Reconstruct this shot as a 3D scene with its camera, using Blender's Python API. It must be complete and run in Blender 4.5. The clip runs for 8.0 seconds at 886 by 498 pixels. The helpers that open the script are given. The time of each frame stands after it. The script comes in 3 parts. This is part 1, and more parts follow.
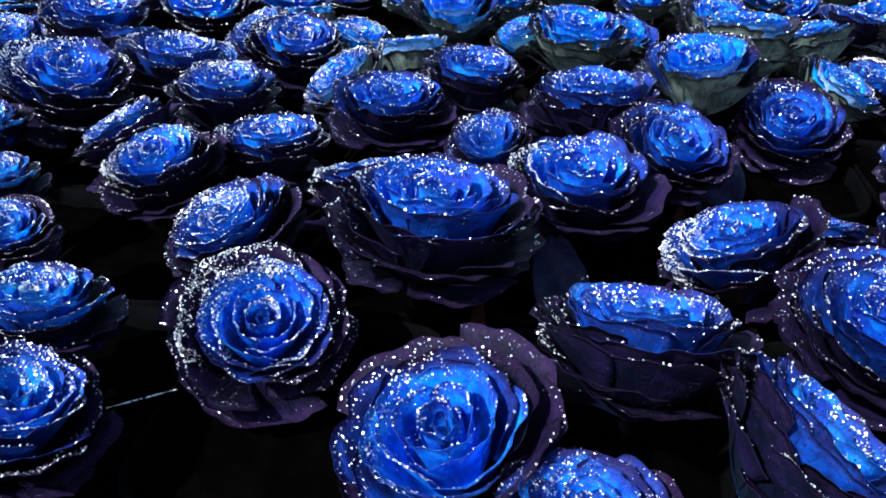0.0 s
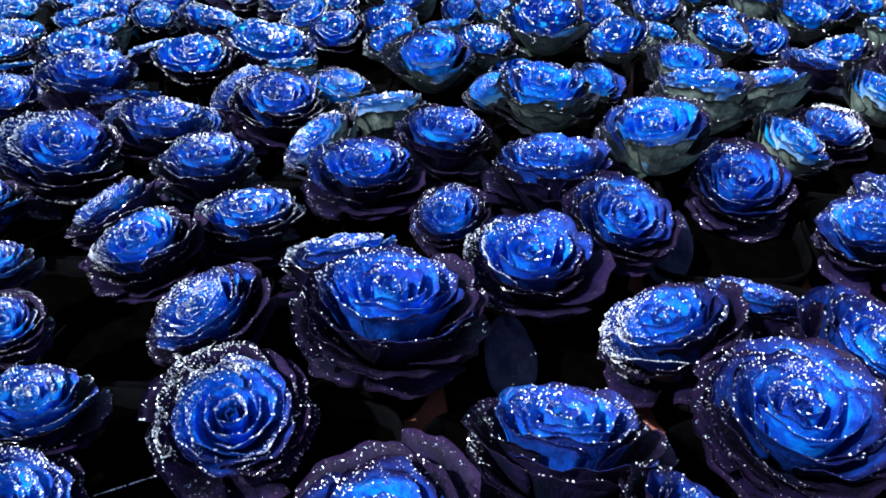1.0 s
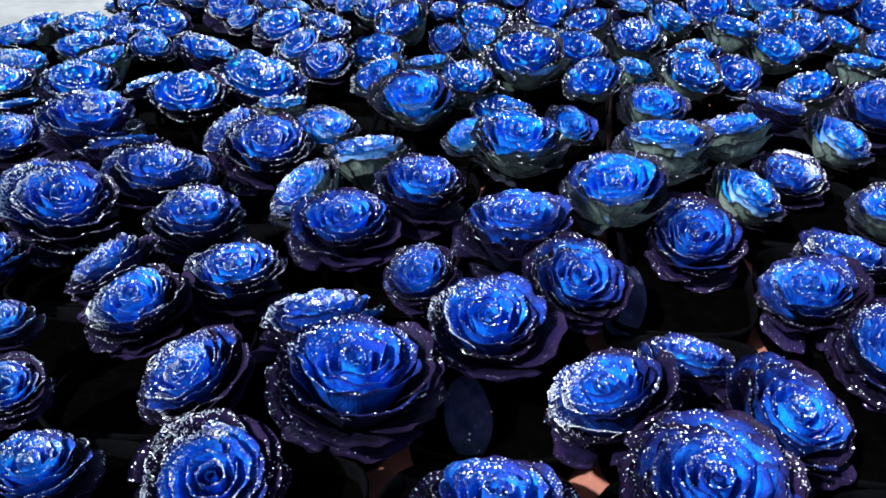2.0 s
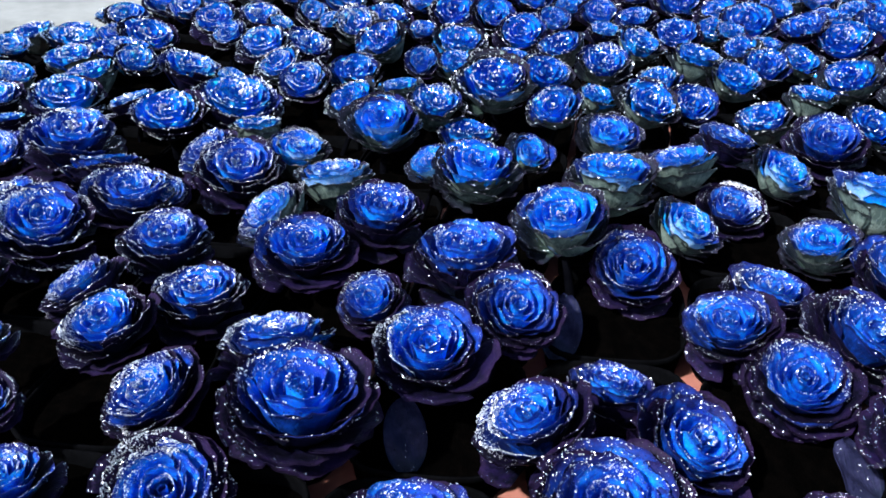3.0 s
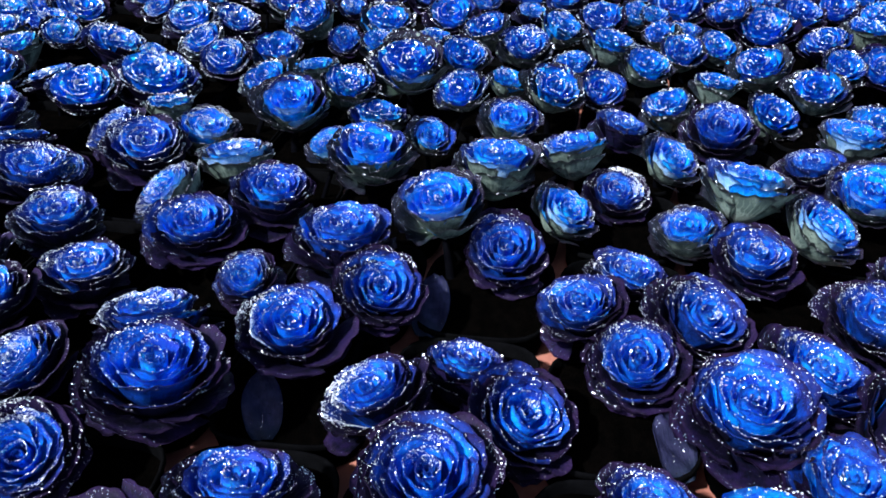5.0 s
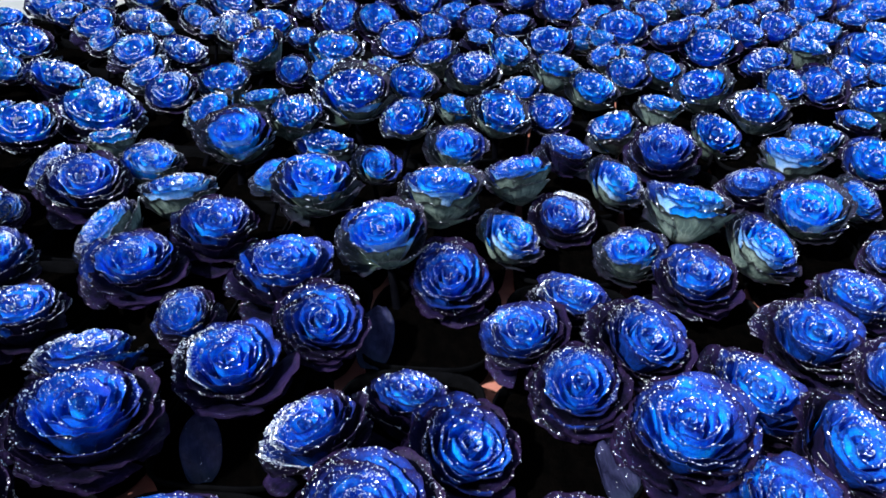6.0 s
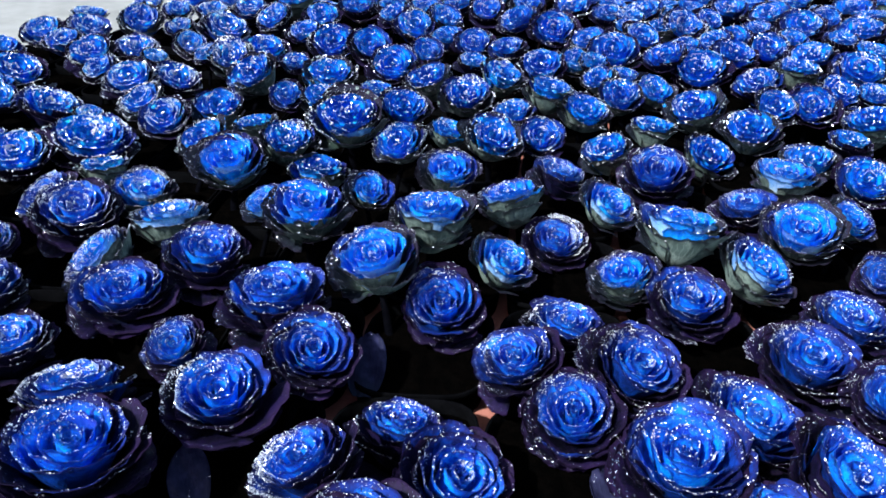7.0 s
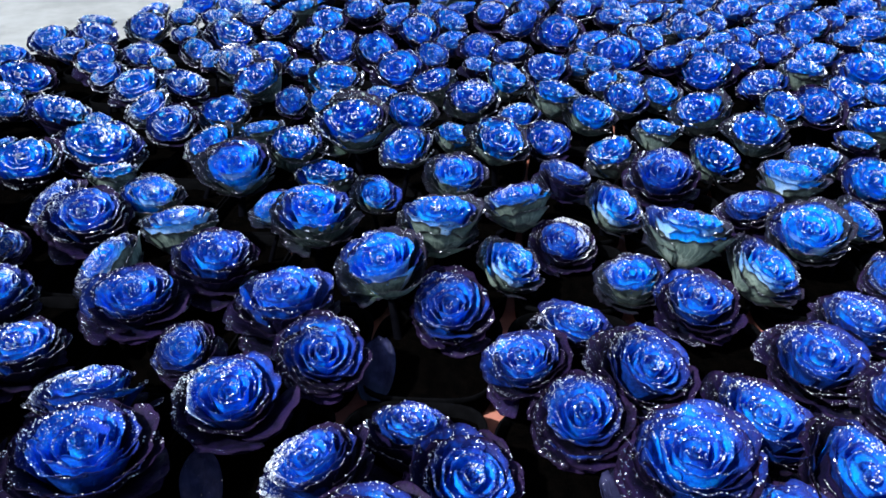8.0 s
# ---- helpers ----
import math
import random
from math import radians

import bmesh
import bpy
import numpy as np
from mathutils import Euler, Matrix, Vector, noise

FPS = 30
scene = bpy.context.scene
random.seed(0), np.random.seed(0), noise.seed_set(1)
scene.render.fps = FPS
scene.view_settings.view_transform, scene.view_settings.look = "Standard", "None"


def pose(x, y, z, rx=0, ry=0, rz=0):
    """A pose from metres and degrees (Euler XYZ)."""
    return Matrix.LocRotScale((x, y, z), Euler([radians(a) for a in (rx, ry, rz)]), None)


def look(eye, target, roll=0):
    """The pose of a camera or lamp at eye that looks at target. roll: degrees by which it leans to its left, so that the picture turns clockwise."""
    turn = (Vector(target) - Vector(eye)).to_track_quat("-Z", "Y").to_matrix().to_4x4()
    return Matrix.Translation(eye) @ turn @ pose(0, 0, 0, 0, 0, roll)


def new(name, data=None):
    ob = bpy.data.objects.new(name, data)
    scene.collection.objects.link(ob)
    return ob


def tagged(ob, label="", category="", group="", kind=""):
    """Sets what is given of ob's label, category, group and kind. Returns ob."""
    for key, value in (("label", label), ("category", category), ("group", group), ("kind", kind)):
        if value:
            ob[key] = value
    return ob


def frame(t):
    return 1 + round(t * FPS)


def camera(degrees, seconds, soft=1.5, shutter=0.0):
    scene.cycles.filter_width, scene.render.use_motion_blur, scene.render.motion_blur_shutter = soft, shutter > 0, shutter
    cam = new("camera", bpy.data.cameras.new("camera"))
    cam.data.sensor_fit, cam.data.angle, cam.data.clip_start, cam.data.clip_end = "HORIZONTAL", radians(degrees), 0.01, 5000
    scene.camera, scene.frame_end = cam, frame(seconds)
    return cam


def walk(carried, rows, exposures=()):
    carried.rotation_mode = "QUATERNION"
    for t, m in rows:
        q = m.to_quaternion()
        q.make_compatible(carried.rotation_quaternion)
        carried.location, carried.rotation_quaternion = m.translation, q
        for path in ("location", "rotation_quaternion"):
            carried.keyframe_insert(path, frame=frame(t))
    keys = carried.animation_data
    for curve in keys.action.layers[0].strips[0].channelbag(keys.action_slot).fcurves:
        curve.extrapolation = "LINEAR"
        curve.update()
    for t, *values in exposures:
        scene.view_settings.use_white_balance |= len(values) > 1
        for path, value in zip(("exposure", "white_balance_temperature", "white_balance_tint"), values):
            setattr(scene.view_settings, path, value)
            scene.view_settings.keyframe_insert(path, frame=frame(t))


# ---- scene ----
cam = camera(61.0, 8.0, soft=1.8)
METRES, EYE, TILT, LEAN, TURN = 0.65, 0.47, -30.0, 0.0, 0.0
ROWS = [
    (0.0, 0.0, 0.0, 0.0, 0.0, 0.0, -0.0),
    (0.5, 0.0347, -0.0255, 0.0477, 0.47, 0.22, 0.88),
    (1.0, 0.0805, -0.0978, 0.1461, 0.56, -0.7, 0.97),
    (1.5, 0.1152, -0.1584, 0.2302, 1.04, -1.65, 0.93),
    (3.0, 0.2627, -0.3215, 0.374, 0.77, -2.35, -0.6),
    (3.5, 0.3253, -0.3902, 0.3937, 2.31, -4.75, -2.74),
    (4.0, 0.3834, -0.4278, 0.4171, 3.77, -6.12, -4.18),
    (4.5, 0.4626, -0.4186, 0.41, 1.13, -4.96, -2.96),
    (5.0, 0.5279, -0.4117, 0.4171, -0.33, -4.75, -1.59),
    (6.5, 0.6103, -0.4032, 0.4479, -3.2, -2.08, 0.32),
    (7.0, 0.6153, -0.3964, 0.4526, -2.77, -1.6, 0.6),
    (7.5, 0.6101, -0.4021, 0.4519, -2.48, -1.58, 0.8),
    (8.0, 0.6085, -0.4066, 0.4521, -2.38, -1.25, 1.07),
]
walk(cam, [(t, pose(0, 0, EYE, TILT, LEAN, TURN) @ pose(METRES * x, METRES * y, METRES * z, 90 + pitch, roll, yaw)) for t, x, y, z, yaw, pitch, roll in ROWS])

# ---- light ----
world = bpy.data.worlds.new("world")
scene.world = world
world.use_nodes = True
wn, wl = world.node_tree.nodes, world.node_tree.links
sky = wn.new("ShaderNodeTexSky")
sky.sky_type, sky.sun_disc = "NISHITA", False
sky.sun_elevation, sky.sun_rotation = radians(48), radians(-128)
wn["Background"].inputs["Strength"].default_value = 0.15
wl.new(sky.outputs[0], wn["Background"].inputs["Color"])
sun = new("sun", bpy.data.lights.new("sun", "SUN"))
sun.data.energy, sun.data.angle, sun.data.color = 5.0, radians(2.0), (0.90, 0.965, 1.0)
sun.matrix_world = look((-2.6, -2.0, 3.6), (0, 0, 0))


scene.view_settings.exposure = 1.00


# ---- materials ----
class Nodes:
    """A small wrapper to write node materials briefly."""

    def __init__(self, name):
        self.mat = bpy.data.materials.new(name)
        self.mat.use_nodes = True
        self.tree = self.mat.node_tree
        self.bsdf = self.tree.nodes["Principled BSDF"]

    def put(self, socket, value):
        if isinstance(value, bpy.types.NodeSocket):
            self.tree.links.new(value, socket)
        else:
            socket.default_value = value

    def node(self, kind, out=0, props=None, **inputs):
        n = self.tree.nodes.new(kind)
        for key, value in (props or {}).items():
            if key == "operation":
                n.operation = value
            elif key == "interpolation_type":
                n.interpolation_type = value
        for key, value in inputs.items():
            self.put(n.inputs[int(key[1:]) if key[1:].isdigit() else key.replace("_", " ")], value)
        return n.outputs[out]

    def math(self, op, a, b=0.0):
        return self.node("ShaderNodeMath", props={"operation": op}, i0=a, i1=b)

    def step(self, value, lo, hi):
        return self.node("ShaderNodeMapRange", props={"interpolation_type": "SMOOTHSTEP"}, i0=value, i1=lo, i2=hi)

    def mix(self, fac, a, b):
        n = self.tree.nodes.new("ShaderNodeMix")
        n.data_type = "RGBA"
        self.put(n.inputs[0], fac)
        self.put(n.inputs[6], a)
        self.put(n.inputs[7], b)
        return n.outputs[2]

    def noise(self, vector, scale, detail=3.0, rough=0.55):
        return self.node("ShaderNodeTexNoise", Vector=vector, Scale=scale, Detail=detail, Roughness=rough)

    def bump(self, height, strength, distance, normal=None):
        n = self.tree.nodes.new("ShaderNodeBump")
        self.put(n.inputs["Height"], height)
        n.inputs["Strength"].default_value = strength
        n.inputs["Distance"].default_value = distance
        if normal is not None:
            self.put(n.inputs["Normal"], normal)
        return n.outputs[0]

    def coords(self, name):
        return self.node("ShaderNodeTexCoord", {"Generated": 0, "UV": 2, "Object": 3}[name])

    def end(self, **inputs):
        for key, value in inputs.items():
            self.put(self.bsdf.inputs[key.replace("_", " ")], value)
        return self.mat


def rgb(r, g, b):
    return (r, g, b, 1.0)


def leaf_material(name, deep, bright, base, rim, base_to, veins, dust, rough, glow=0.0):
    """A cabbage leaf: deep and bright tones in patches, another tone towards the stalk, a dusky margin, fanned veins and glitter dust."""
    m = Nodes(name)
    place, uv = m.coords("Object"), m.coords("UV")
    split = m.tree.nodes.new("ShaderNodeSeparateXYZ")
    m.put(split.inputs[0], uv)
    u, v = split.outputs[0], split.outputs[1]
    chance = m.node("ShaderNodeObjectInfo", 5)
    shifted = m.node("ShaderNodeVectorMath", props={"operation": "ADD"}, i0=place, i1=m.node("ShaderNodeCombineXYZ", i0=m.math("MULTIPLY", chance, 37.0), i1=chance))
    patch = m.noise(shifted, 5.0, 3.0)
    grain = m.noise(shifted, 38.0, 4.0, 0.65)
    middle = m.noise(shifted, 15.0, 3.0, 0.6)
    patch = m.math("ADD", m.math("MULTIPLY", patch, 0.62), m.math("MULTIPLY", middle, 0.38))
    tone = m.math("ADD", m.step(patch, 0.40, 0.66), m.math("MULTIPLY", m.math("SUBTRACT", chance, 0.5), 0.5))
    colour = m.mix(tone, deep, bright)
    # veins fan out from the stalk
    fan = m.math("ADD", m.math("MULTIPLY", u, 9.0), m.math("MULTIPLY", m.noise(shifted, 7.0), 1.6))
    fan = m.math("PINGPONG", fan, 0.5)
    vein = m.math("MULTIPLY", m.math("SUBTRACT", 1.0, m.step(fan, 0.0, 0.13)), m.math("SUBTRACT", 1.0, m.step(v, 0.45, 1.0)))
    edge_noise = m.math("MULTIPLY", m.math("SUBTRACT", grain, 0.5), 0.35)
    stalk = m.math("SUBTRACT", 1.0, m.step(m.math("ADD", v, edge_noise), base_to - 0.28, base_to))
    colour = m.mix(stalk, colour, base)
    colour = m.mix(m.math("MULTIPLY", vein, veins), colour, base)
    margin = m.step(m.math("ADD", v, edge_noise), 0.82, 1.05)
    colour = m.mix(m.math("MULTIPLY", margin, 0.6), colour, rim)
    colour = m.mix(m.math("MULTIPLY", m.step(grain, 0.5, 0.75), 0.16), colour, rim)
    # fine glitter dust: one small facet to a cell, thick along the margin and in clumps
    cell = m.tree.nodes.new("ShaderNodeTexVoronoi")
    m.put(cell.inputs["Vector"], shifted)
    cell.inputs["Scale"].default_value = 105.0
    pick = m.tree.nodes.new("ShaderNodeSeparateColor")
    m.put(pick.inputs[0], cell.outputs["Color"])
    clump = m.step(m.noise(shifted, 3.2, 2.0), 0.5, 0.72)
    amount = m.math("ADD", m.math("MULTIPLY", m.math("SUBTRACT", m.step(v, 0.82, 0.95), m.step(v, 0.97, 0.995)), 0.22), m.math("MULTIPLY", clump, 0.2))
    amount = m.math("MULTIPLY", m.math("ADD", amount, 0.03), dust)
    speck = m.math("MULTIPLY", m.math("LESS_THAN", pick.outputs[0], amount), m.math("LESS_THAN", cell.outputs["Distance"], 0.55))
    facet = m.node("ShaderNodeVectorMath", props={"operation": "SUBTRACT"}, i0=cell.outputs["Color"], i1=(0.5, 0.5, 0.5))
    facet = m.node("ShaderNodeVectorMath", props={"operation": "SCALE"}, i0=facet, i3=m.math("MULTIPLY", speck, 1.5))
    flat = m.bump(m.math("ADD", m.math("MULTIPLY", vein, -0.6), grain), 0.35, 0.004)
    normal = m.node("ShaderNodeVectorMath", props={"operation": "NORMALIZE"}, i0=m.node("ShaderNodeVectorMath", props={"operation": "ADD"}, i0=flat, i1=facet))
    colour = m.mix(speck, colour, rgb(0.86, 0.87, 0.9))
    gloss = m.math("SUBTRACT", rough, m.math("MULTIPLY", speck, rough - 0.26))
    m.bsdf.inputs["Subsurface Radius"].default_value = (0.3, 0.7, 1.0)
    m.bsdf.inputs["Subsurface Scale"].default_value = 0.003
    return m.end(Base_Color=colour, Roughness=gloss, Metallic=speck, Normal=normal, Specular_IOR_Level=0.08, Subsurface_Weight=glow)


BLUE_IN = leaf_material("blue_leaf_face", rgb(0.005, 0.032, 0.27), rgb(0.003, 0.215, 0.90), rgb(0.004, 0.29, 0.95), rgb(0.032, 0.034, 0.30), 0.52, 0.25, 0.9, 0.45, 0.6)
BLUE_BACK = leaf_material("blue_leaf_back", rgb(0.003, 0.045, 0.38), rgb(0.002, 0.235, 0.92), rgb(0.003, 0.29, 0.95), rgb(0.030, 0.034, 0.30), 0.5, 0.35, 0.6, 0.45, 0.6)
# azure of the green-sided plants, raised to carry the far rows' brightness too
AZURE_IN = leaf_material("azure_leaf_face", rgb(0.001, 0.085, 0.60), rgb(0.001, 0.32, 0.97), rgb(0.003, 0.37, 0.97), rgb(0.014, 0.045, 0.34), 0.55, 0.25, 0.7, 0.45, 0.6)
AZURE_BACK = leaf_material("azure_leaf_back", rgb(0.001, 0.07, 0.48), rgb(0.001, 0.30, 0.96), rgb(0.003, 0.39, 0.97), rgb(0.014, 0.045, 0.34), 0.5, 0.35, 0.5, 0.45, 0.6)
PALE_BACK = leaf_material("pale_leaf_back", rgb(0.001, 0.14, 0.65), rgb(0.002, 0.36, 0.97), rgb(0.45, 0.66, 0.88), rgb(0.02, 0.06, 0.42), 0.58, 0.4, 0.5, 0.45, 0.6)
NAVY_IN = leaf_material("navy_leaf_face", rgb(0.004, 0.009, 0.07), rgb(0.004, 0.045, 0.32), rgb(0.004, 0.07, 0.42), rgb(0.026, 0.016, 0.075), 0.5, 0.3, 0.5, 0.5)
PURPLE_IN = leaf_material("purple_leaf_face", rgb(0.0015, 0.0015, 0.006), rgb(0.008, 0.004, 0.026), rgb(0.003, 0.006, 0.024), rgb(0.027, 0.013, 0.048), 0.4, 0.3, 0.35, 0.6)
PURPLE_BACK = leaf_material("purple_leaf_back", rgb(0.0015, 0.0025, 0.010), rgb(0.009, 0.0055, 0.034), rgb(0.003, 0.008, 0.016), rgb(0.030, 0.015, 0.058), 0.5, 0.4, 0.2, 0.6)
DUSK_BACK = leaf_material("dusk_leaf_back", rgb(0.002, 0.010, 0.075), rgb(0.003, 0.045, 0.30), rgb(0.004, 0.025, 0.13), rgb(0.030, 0.026, 0.17), 0.5, 0.35, 0.35, 0.5, 0.3)
WHITE_BACK = leaf_material("whitened_leaf_back", rgb(0.12, 0.32, 0.75), rgb(0.38, 0.58, 0.86), rgb(0.58, 0.74, 0.88), rgb(0.01, 0.16, 0.7), 0.75, 0.5, 0.4, 0.45, 0.3)
GREEN_BACK = leaf_material("green_leaf_back", rgb(0.07, 0.10, 0.09), rgb(0.22, 0.28, 0.24), rgb(0.32, 0.38, 0.33), rgb(0.035, 0.025, 0.05), 0.55, 0.6, 0.2, 0.55)
GREEN_IN = leaf_material("green_leaf_face", rgb(0.006, 0.009, 0.014), rgb(0.022, 0.025, 0.040), rgb(0.035, 0.055, 0.045), rgb(0.040, 0.026, 0.055), 0.5, 0.5, 0.4, 0.55)
DULL_LEAF = leaf_material("dull_leaf", rgb(0.007, 0.008, 0.026), rgb(0.020, 0.020, 0.054), rgb(0.01, 0.015, 0.03), rgb(0.028, 0.018, 0.05), 0.3, 0.4, 0.25, 0.6)


def plain_material(name, low, high, scale, rough, bump=0.3, distance=0.002, shine=0.4):
    m = Nodes(name)
    place = m.coords("Object")
    coarse, fine = m.noise(place, scale, 4.0), m.noise(place, scale * 9.0, 4.0, 0.65)
    tone = m.math("ADD", m.math("MULTIPLY", coarse, 0.65), m.math("MULTIPLY", fine, 0.35))
    colour = m.mix(m.step(tone, 0.33, 0.67), low, high)
    return m.end(Base_Color=colour, Roughness=m.math("ADD", rough, m.math("MULTIPLY", m.math("SUBTRACT", fine, 0.5), 0.3)), Specular_IOR_Level=shine, Normal=m.bump(tone, bump, distance))


CONCRETE = plain_material("pale_concrete", rgb(0.165, 0.158, 0.142), rgb(0.26, 0.25, 0.228), 2.2, 0.75)
TERRACOTTA = plain_material("terracotta", rgb(0.24, 0.078, 0.055), rgb(0.34, 0.125, 0.09), 14.0, 0.8)
# plastic, soil and stalk near-black: the gaps' deep shade is put into their colour
PLASTIC = plain_material("shaded_black_plastic", rgb(0.0012, 0.0012, 0.0014), rgb(0.0025, 0.0025, 0.003), 30.0, 0.9, 0.1, 0.002, 0.0)
SOIL = plain_material("shaded_potting_soil", rgb(0.0004, 0.0004, 0.0004), rgb(0.0012, 0.0009, 0.0008), 60.0, 0.95, 0.9, 0.006, 0.0)
STALK = plain_material("shaded_cabbage_stalk", rgb(0.0008, 0.0008, 0.0014), rgb(0.002, 0.002, 0.003), 40.0, 0.9, 0.3, 0.002, 0.0)


def glitter_material():
    m = Nodes("silver_glitter")
    island = m.node("ShaderNodeNewGeometry", 8)
    colour = m.mix(island, rgb(0.74, 0.76, 0.80), rgb(0.97, 0.97, 0.98))
    return m.end(Base_Color=colour, Metallic=0.6, Roughness=0.30)


GLITTER = glitter_material()


# ---- mesh helpers ----
def mesh_of(name, verts, faces, materials, slots=None, uvs=None, smooth=True):
    data = bpy.data.meshes.new(name)
    data.from_pydata([tuple(p) for p in verts], [], faces)
    for mat in materials:
        data.materials.append(mat)
    if slots is not None:
        data.polygons.foreach_set("material_index", slots)
    data.polygons.foreach_set("use_smooth", [smooth] * len(faces))
    if uvs is not None:
        layer = data.uv_layers.new(name="UVMap")
        index = np.empty(len(data.loops), dtype=np.int32)
        data.loops.foreach_get("vertex_index", index)
        layer.data.foreach_set("uv", np.asarray(uvs, dtype=np.float32)[index].ravel())
    data.update()
    return data


def child(name, data, parent, matrix=None, label="", kind=""):
    ob = new(name, data)
    ob.parent = parent
    if matrix is not None:
        ob.matrix_basis = matrix
    return tagged(ob, label, kind=kind)


# ---- setting ----
def sheet(name, corners, z, material, steps=1):
    (x0, y0), (x1, y1) = corners
    verts = [(x0 + (x1 - x0) * i / steps, y0 + (y1 - y0) * j / steps, z) for j in range(steps + 1) for i in range(steps + 1)]
    faces = [(j * (steps + 1) + i, j * (steps + 1) + i + 1, (j + 1) * (steps + 1) + i + 1, (j + 1) * (steps + 1) + i) for j in range(steps) for i in range(steps)]
    return new(name, mesh_of(name, verts, faces, [material]))


tagged(sheet("ground", ((-400, -400), (400, 400)), 0.0, CONCRETE), "pale grey concrete ground around the flower bed", "ground", kind="structure")
# ---- cabbage rosettes ----
# rings from the heart outwards: rim radius, rim height, leaves, half width in degrees, outward lip, flare, arch below the rim (rosette 1 wide)
DARK_RINGS = [
    (0.036, -0.034, 2, 100, 0.00, 0.00, 0.10),
    (0.092, -0.012, 3, 80, 0.006, 0.12, 0.09),
    (0.168, 0.002, 3, 76, 0.014, 0.36, 0.08),
    (0.252, 0.004, 4, 64, 0.022, 0.54, 0.075),
    (0.338, -0.012, 5, 58, 0.028, 0.70, 0.07),
    (0.402, -0.056, 5, 50, 0.032, 0.80, 0.08),
    (0.440, -0.110, 5, 47, 0.036, 0.85, 0.07),
    (0.480, -0.210, 5, 42, 0.040, 0.85, 0.00),
    (0.480, -0.360, 4, 42, 0.040, 0.80, -0.03),
]
GREEN_RINGS = DARK_RINGS[:4] + [
    (0.332, -0.008, 5, 54, 0.028, 0.66, 0.08),
    (0.392, -0.036, 5, 48, 0.036, 0.66, 0.09),
    (0.425, -0.085, 6, 38, 0.050, 0.60, 0.11),
    (0.425, -0.165, 6, 34, 0.055, 0.55, 0.11),
    (0.385, -0.270, 5, 34, 0.060, 0.50, 0.11),
]
BASE_R, BASE_Z = 0.03, -0.62


def leaf_grid(rng, radius, height, half, lip, spin, nu, nv, ruffle, flare, arch):
    """Points and inward normals of one leaf: a piece of a cup round the stalk, rounded at its rim."""
    size = rng.uniform(0.92, 1.07)
    radius, height = radius * rng.uniform(0.90, 1.07), height + rng.uniform(-0.018, 0.018)
    half = radians(half) * size
    cup = np.array([(radius * 0.92 + 0.02, BASE_Z + 0.14), (radius, height - 0.30 * (height - BASE_Z))])
    bowl = np.array([(radius * 0.48 + 0.02, BASE_Z + 0.18), (radius * 0.85, height - arch)])
    p = np.array([(BASE_R, BASE_Z), *(cup + (bowl - cup) * flare), (radius + lip, height)])
    u = np.linspace(-1, 1, nu + 1)[:, None] * np.ones((1, nv + 1))
    v = np.ones((nu + 1, 1)) * np.linspace(0.0, 1, nv + 1)[None, :] ** 0.8
    top = 1 - rng.uniform(0.10, 0.20) * np.abs(u) ** 3.2 - rng.uniform(0.0, 0.05) * np.exp(-(u * 6) ** 2)
    s = v * top
    q = s[..., None]
    curve = (1 - q) ** 3 * p[0] + 3 * q * (1 - q) ** 2 * p[1] + 3 * q * q * (1 - q) * p[2] + q ** 3 * p[3]
    r, z = curve[..., 0], curve[..., 1]
    turn = rng.uniform(0.05, 0.12)
    phi = spin + u * half * (0.35 + 0.65 * np.sin(np.minimum(1, v * 1.2) * math.pi / 2))
    a, b, c = rng.uniform(0, 6.28), rng.uniform(0, 6.28), rng.uniform(0, 6.28)
    wave = np.sin(5.3 * u + a) * 0.6 + np.sin(11.0 * u + b) * 0.4 + np.sin(19.0 * u + c) * 0.18
    wave2 = np.sin(4.1 * u + c) * 0.6 + np.sin(13.0 * u + a) * 0.4 + np.sin(23.0 * u + b) * 0.2
    r = r * (1 + turn * u) + ruffle * v ** 4 * wave
    z = z + 0.8 * ruffle * v ** 4 * wave2
    # a fold along the midrib and a lean of the whole leaf
    z = z + radius * v ** 2 * (rng.uniform(-0.07, 0.07) * u + rng.uniform(-0.05, 0.06) * (np.abs(u) - 0.4))
    r = r + lip * 0.5 * np.clip((v - 0.8) / 0.2, 0, 1) ** 2
    points = np.stack([r * np.cos(phi), r * np.sin(phi), z], -1)
    du, dv = np.gradient(points, axis=0), np.gradient(points, axis=1)
    n = np.cross(dv, du)
    n /= np.linalg.norm(n, axis=-1, keepdims=True) + 1e-9
    # the face looks at the axis or up
    if (n * np.stack([-np.cos(phi), -np.sin(phi), 0.6 + 0 * phi], -1)).sum(-1).mean() < 0:
        n = -n
    return points, n, u, v


